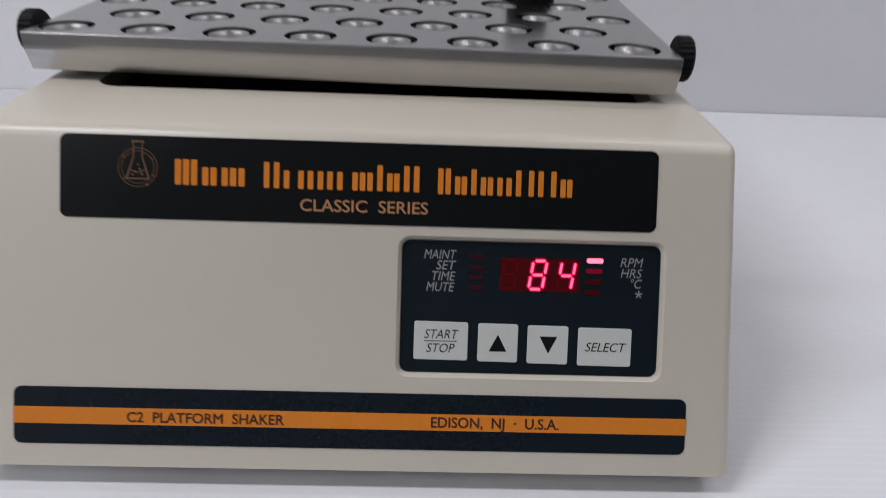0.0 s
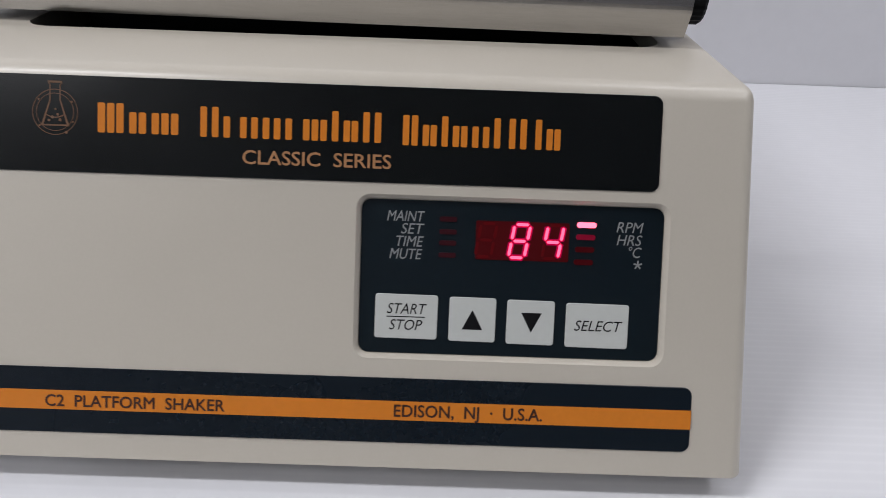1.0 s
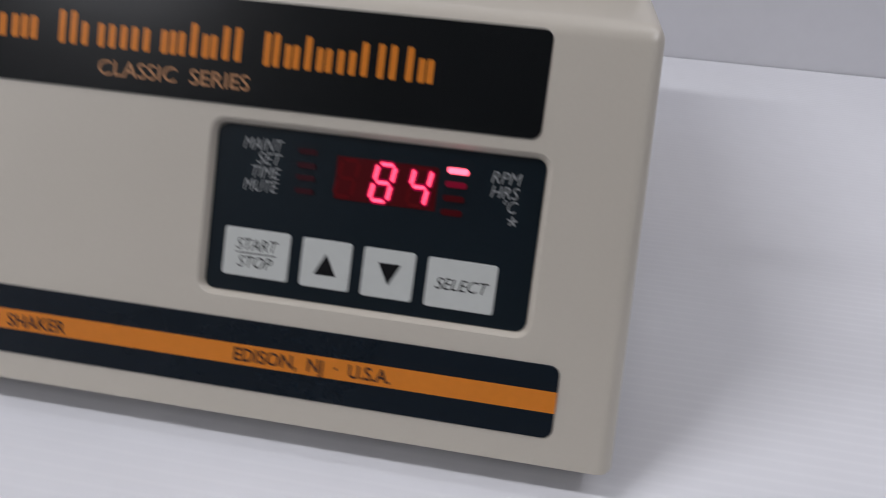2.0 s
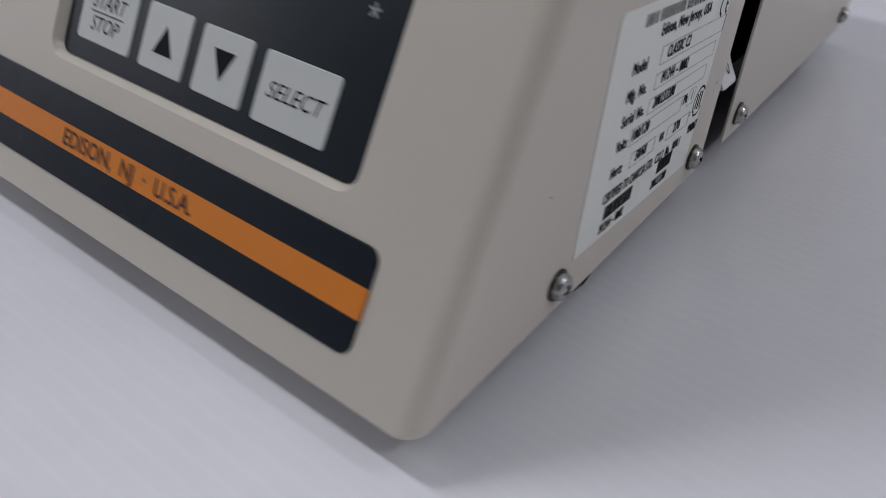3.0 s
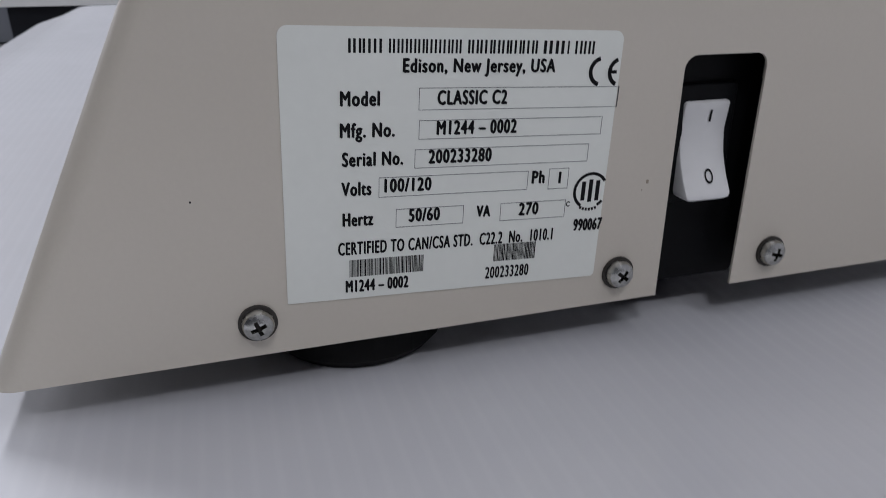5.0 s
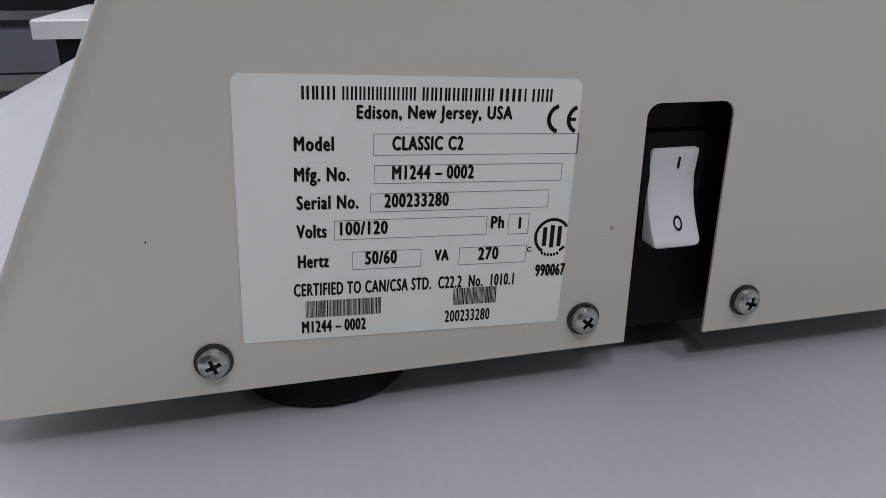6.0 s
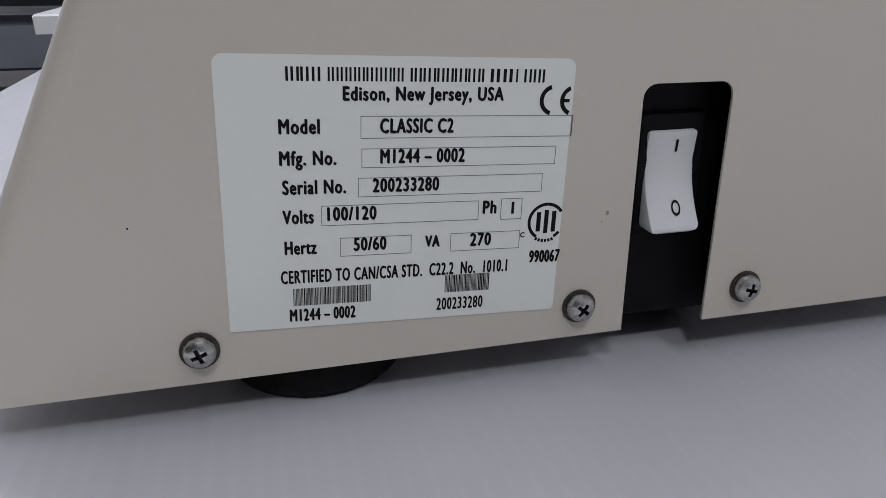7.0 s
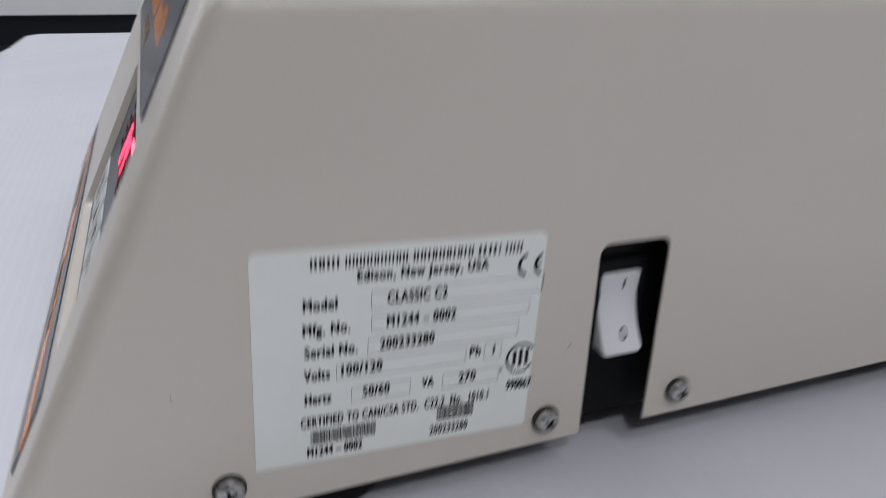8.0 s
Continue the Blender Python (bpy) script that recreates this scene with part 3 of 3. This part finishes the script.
# -- front: striped band --
def stripe():
    m = FRONT @ at(0.0004, 0.0228)
    b = part("band", plate(0.2996, 0.0255, 0.0034, 0.0, 0.0005, m, 0.0002), NAVY_FILM, shaker, "navy band with an orange stripe and dark lettering")
    part("stripe", box(bmesh.new(), (-0.1498, -0.0037, 0.0), (0.1498, 0.0038, 0.00065), m), ORANGE_INK, b, "orange stripe")
    letters("printed_line", "C2  PLATFORM  SHAKER", BROWN_INK, b, m, -0.1003, -0.0002, 0.0693, 0.0044, 0, 0.0007, bold=0.00025)
    letters("printed_line", "EDISON,  NJ  ·  U.S.A.", BROWN_INK, b, m, 0.0344, 0.0001, 0.0576, 0.0046, 0, 0.0007, bold=0.00025)


stripe()


# -- side: rating label --
def rating_label():
    turn = radians(-2.6)
    w, h = 0.0807, 0.0633
    mid = SIDE @ at(0.1080, 0.05445, turn)
    lab = part("rating_label", plate(w, h, (0.0022, 0.0022, 0.0003, 0.0012), 0.0, 0.00025, mid), LABEL, shaker, "white printed rating label stuck on slightly crooked")
    put = dict(mat=DARK_INK, parent=lab, plane=mid, out=0.0003)

    def line(text, y, z, width, cap=0.0031, bold=0.00034):
        letters("printed_line", text, x=y, y=z, width=width, cap=cap, bold=bold, loose=1.16, **put)

    words = [[0.5, 0.42, 0.92], [0.5, 0.5, 0.5, 0.5, 0.46, 0.92, 0.2, 0.46, 0.5], [0.46, 0.46, 0.2, 0.42, 0.5, 0.42, 0.2, 0.42, 0.2, 0.46], [0.5, 0.5, 0.1], [0.2, 0.5, 0.5]]
    start = -0.0256
    for ws, wide in zip(words, (0.0073, 0.0165, 0.0169, 0.0065, 0.0050)):
        bars("letter_bar", ws, [1] * len(ws), x=start, y=0.0262, width=wide, full=0.0030, low=0.0030, stroke=0.17, pitch=0.25, **put)
        start += wide + 0.00155
    line("Edison, New Jersey, USA", -0.0136, 0.0236, 0.0368, 0.0029)
    line("Model", -0.0275, 0.0165, 0.0089)
    line("Mfg. No.", -0.0276, 0.0095, 0.0125)
    line("Serial No.", -0.0272, 0.0029, 0.0142)
    line("Volts", -0.0274, -0.0040, 0.0070)
    line("Hertz", -0.0272, -0.0114, 0.0073)
    line("CLASSIC C2", -0.0054, 0.0165, 0.0170)
    line("M1244 – 0002", -0.0053, 0.0096, 0.0199)
    line("200233280", -0.0070, 0.0029, 0.0157)
    line("100/120", -0.0174, -0.0036, 0.0114)
    line("50/60", -0.0114, -0.0112, 0.0078)
    line("Ph", 0.0197, -0.0033, 0.0035)
    line("1", 0.0270, -0.0037, 0.0007, 0.0030, 0.0)
    line("VA", 0.0057, -0.0113, 0.0037, 0.0028)
    line("270", 0.0169, -0.0114, 0.0054)
    line("990067", 0.0326, -0.0167, 0.0083)
    line("CERTIFIED TO CAN/CSA STD.  C22.2  No.  1010.1", -0.0283, -0.0186, 0.0553, 0.0031, 0.00024)
    line("M1244 – 0002", -0.0266, -0.0284, 0.0156, 0.0030, 0.0003)
    line("200233280", 0.0091, -0.0280, 0.0120, 0.0031, 0.0002)
    # boxed fields
    for y, z, wide, tall in ((-0.0097, 0.0137, 0.0505, 0.0050), (-0.0095, 0.0070, 0.0467, 0.0044), (-0.0103, 0.0002, 0.0447, 0.0045), (-0.0187, -0.0064, 0.0374, 0.0048), (-0.0145, -0.0141, 0.0169, 0.0046), (0.0243, -0.0066, 0.0054, 0.0053), (0.0120, -0.0142, 0.0177, 0.0046)):
        part("form_box", outline(bmesh.new(), wide, tall, 0.00012, mid @ at(y, z), 0.0003), LINE_INK, lab)
    # bar codes
    rng = random.Random(4)
    for y, z, wide, tall in ((-0.0256, -0.0260, 0.0183, 0.0044), (0.0111, -0.0250, 0.0111, 0.0046)):
        bm, x = bmesh.new(), 0.0
        while x < wide:
            t = rng.choice((0.00016, 0.00018, 0.00030))
            box(bm, (x, 0, 0), (x + t, tall, 0.0003), mid @ at(y, z))
            x += t + rng.choice((0.00010, 0.00013, 0.00018))
        tagged(part("bar_code", bm, DARK_INK, lab), "printed bar code", kind="stuff")
    # conformity mark: two open arcs
    bm = bmesh.new()
    ring(bm, 0.0036, 0.0010, mid @ at(0.0356, 0.0222), 105, 255, 0.0003)
    ring(bm, 0.0036, 0.0010, mid @ at(0.0407, 0.0221), 112, 248, 0.0003)
    box(bm, (-0.0032, -0.0004, 0), (-0.0012, 0.0004, 0.0003), mid @ at(0.0407, 0.0221))
    part("conformity_mark", bm, DARK_INK, lab)
    # round approval mark, cut off by the label's edge, as a ring with bars
    bm = bmesh.new()
    c = mid @ at(0.0364, -0.0076)
    ring(bm, 0.0049, 0.0008, c, 33, 238, 0.0003)
    ring(bm, 0.0049, 0.0008, c, 300, 322, 0.0003, 8)
    for x, tall in ((-0.0026, 0.0050), (-0.0006, 0.0060), (0.0014, 0.0054)):
        box(bm, (x, -tall / 2, 0), (x + 0.0011, tall / 2, 0.0003), c)
    for k in range(6):
        box(bm, (-0.0003, -0.0054, 0), (0.0003, -0.0046, 0.0003), c @ at(0, 0, radians(-28 + 10 * k)))
    ring(bm, 0.0007, 0.0003, c @ at(-0.0059, -0.0032), 40, 320, 0.0003, 14)
    part("approval_mark", bm, DARK_INK, lab)


rating_label()


# -- side: mains switch in its recess --
def mains_switch():
    back = -0.0085
    s = part("switch_recess", plate(0.036, 0.074, 0.002, back - 0.002, back, SIDE @ at(0.1808, 0.0490)), BLACK_PLASTIC, shaker, "black recessed switch panel")
    part("switch_bezel", plate(0.0190, 0.0330, 0.0015, back, back + 0.0018, SIDE @ at(0.1808, 0.0530), 0.0006), BLACK_PLASTIC, s)
    # rocker: upper end pressed in, lower end out, hollow curve between
    y0, y1, z0, z1, e = 0.1736, 0.1880, 0.0648, 0.0386, 0.0010

    def face(z):
        k = (z0 - z) / (z0 - z1)
        return -0.0056 + 0.0062 * k - 0.0034 * math.sin(math.pi * k)

    loops, steps = [], 56
    for i in range(steps + 1):
        z = z0 + (z1 - z0) * i / steps
        far, r = (z0 - z, 0.0012) if i < steps / 2 else (z - z1, 0.0022)
        inset = r - math.sqrt(max(0.0, r * r - max(0.0, r - far) ** 2)) if far < r else 0.0
        out = face(z) - 0.6 * inset
        a, b = y0 + 0.5 * inset, y1 - 0.9 * inset
        loops.append([(a, z, back), (a, z, out - e), (a + 0.3 * e, z, out - 0.3 * e), (a + e, z, out), (b - e, z, out), (b - 0.3 * e, z, out - 0.3 * e), (b, z, out - e), (b, z, back)])
    rocker = part("rocker", prism(bmesh.new(), loops, SIDE), WHITE_PLASTIC, s, "white rocker with an I and an O", smooth=True)
    rocker.data.set_sharp_from_angle(angle=radians(35))
    bm = bmesh.new()
    rows = [[bm.verts.new(SIDE @ Vector((y, z, face(z) + 0.0002))) for y in (0.1817, 0.1824)] for z in (0.0590, 0.0601, 0.0612, 0.0623)]
    for a, b in zip(rows, rows[1:]):
        bm.faces.new((a[0], a[1], b[1], b[0]))
    part("on_mark", bm, DARK_INK, s)
    o = bmesh.new()
    for i in range(32):
        a, b = 2 * math.pi * i / 32, 2 * math.pi * (i + 1) / 32
        pts = [(k * 0.0013 * math.cos(q), k * 0.0019 * math.sin(q)) for k, q in ((0.66, a), (1, a), (1, b), (0.66, b))]
        o.faces.new([o.verts.new(SIDE @ Vector((0.1818 + u, 0.0447 + v, face(0.0447 + v) + 0.0002))) for u, v in pts])
    part("off_mark", o, DARK_INK, s)


mains_switch()


# -- side: marks of wear on the paint --
def specks():
    for y, z, wide, tall, mat in ((0.0478, 0.0519, 0.0004, 0.0005, DARK_INK), (0.1606, 0.0460, 0.0008, 0.0011, STAIN), (0.1592, 0.0438, 0.0004, 0.0004, STAIN)):
        part("paint_speck", plate(wide, tall, wide * 0.45, 0.0, 0.00006, SIDE @ at(y, z)), mat, shaker, "small dark speck on the paint")


specks()
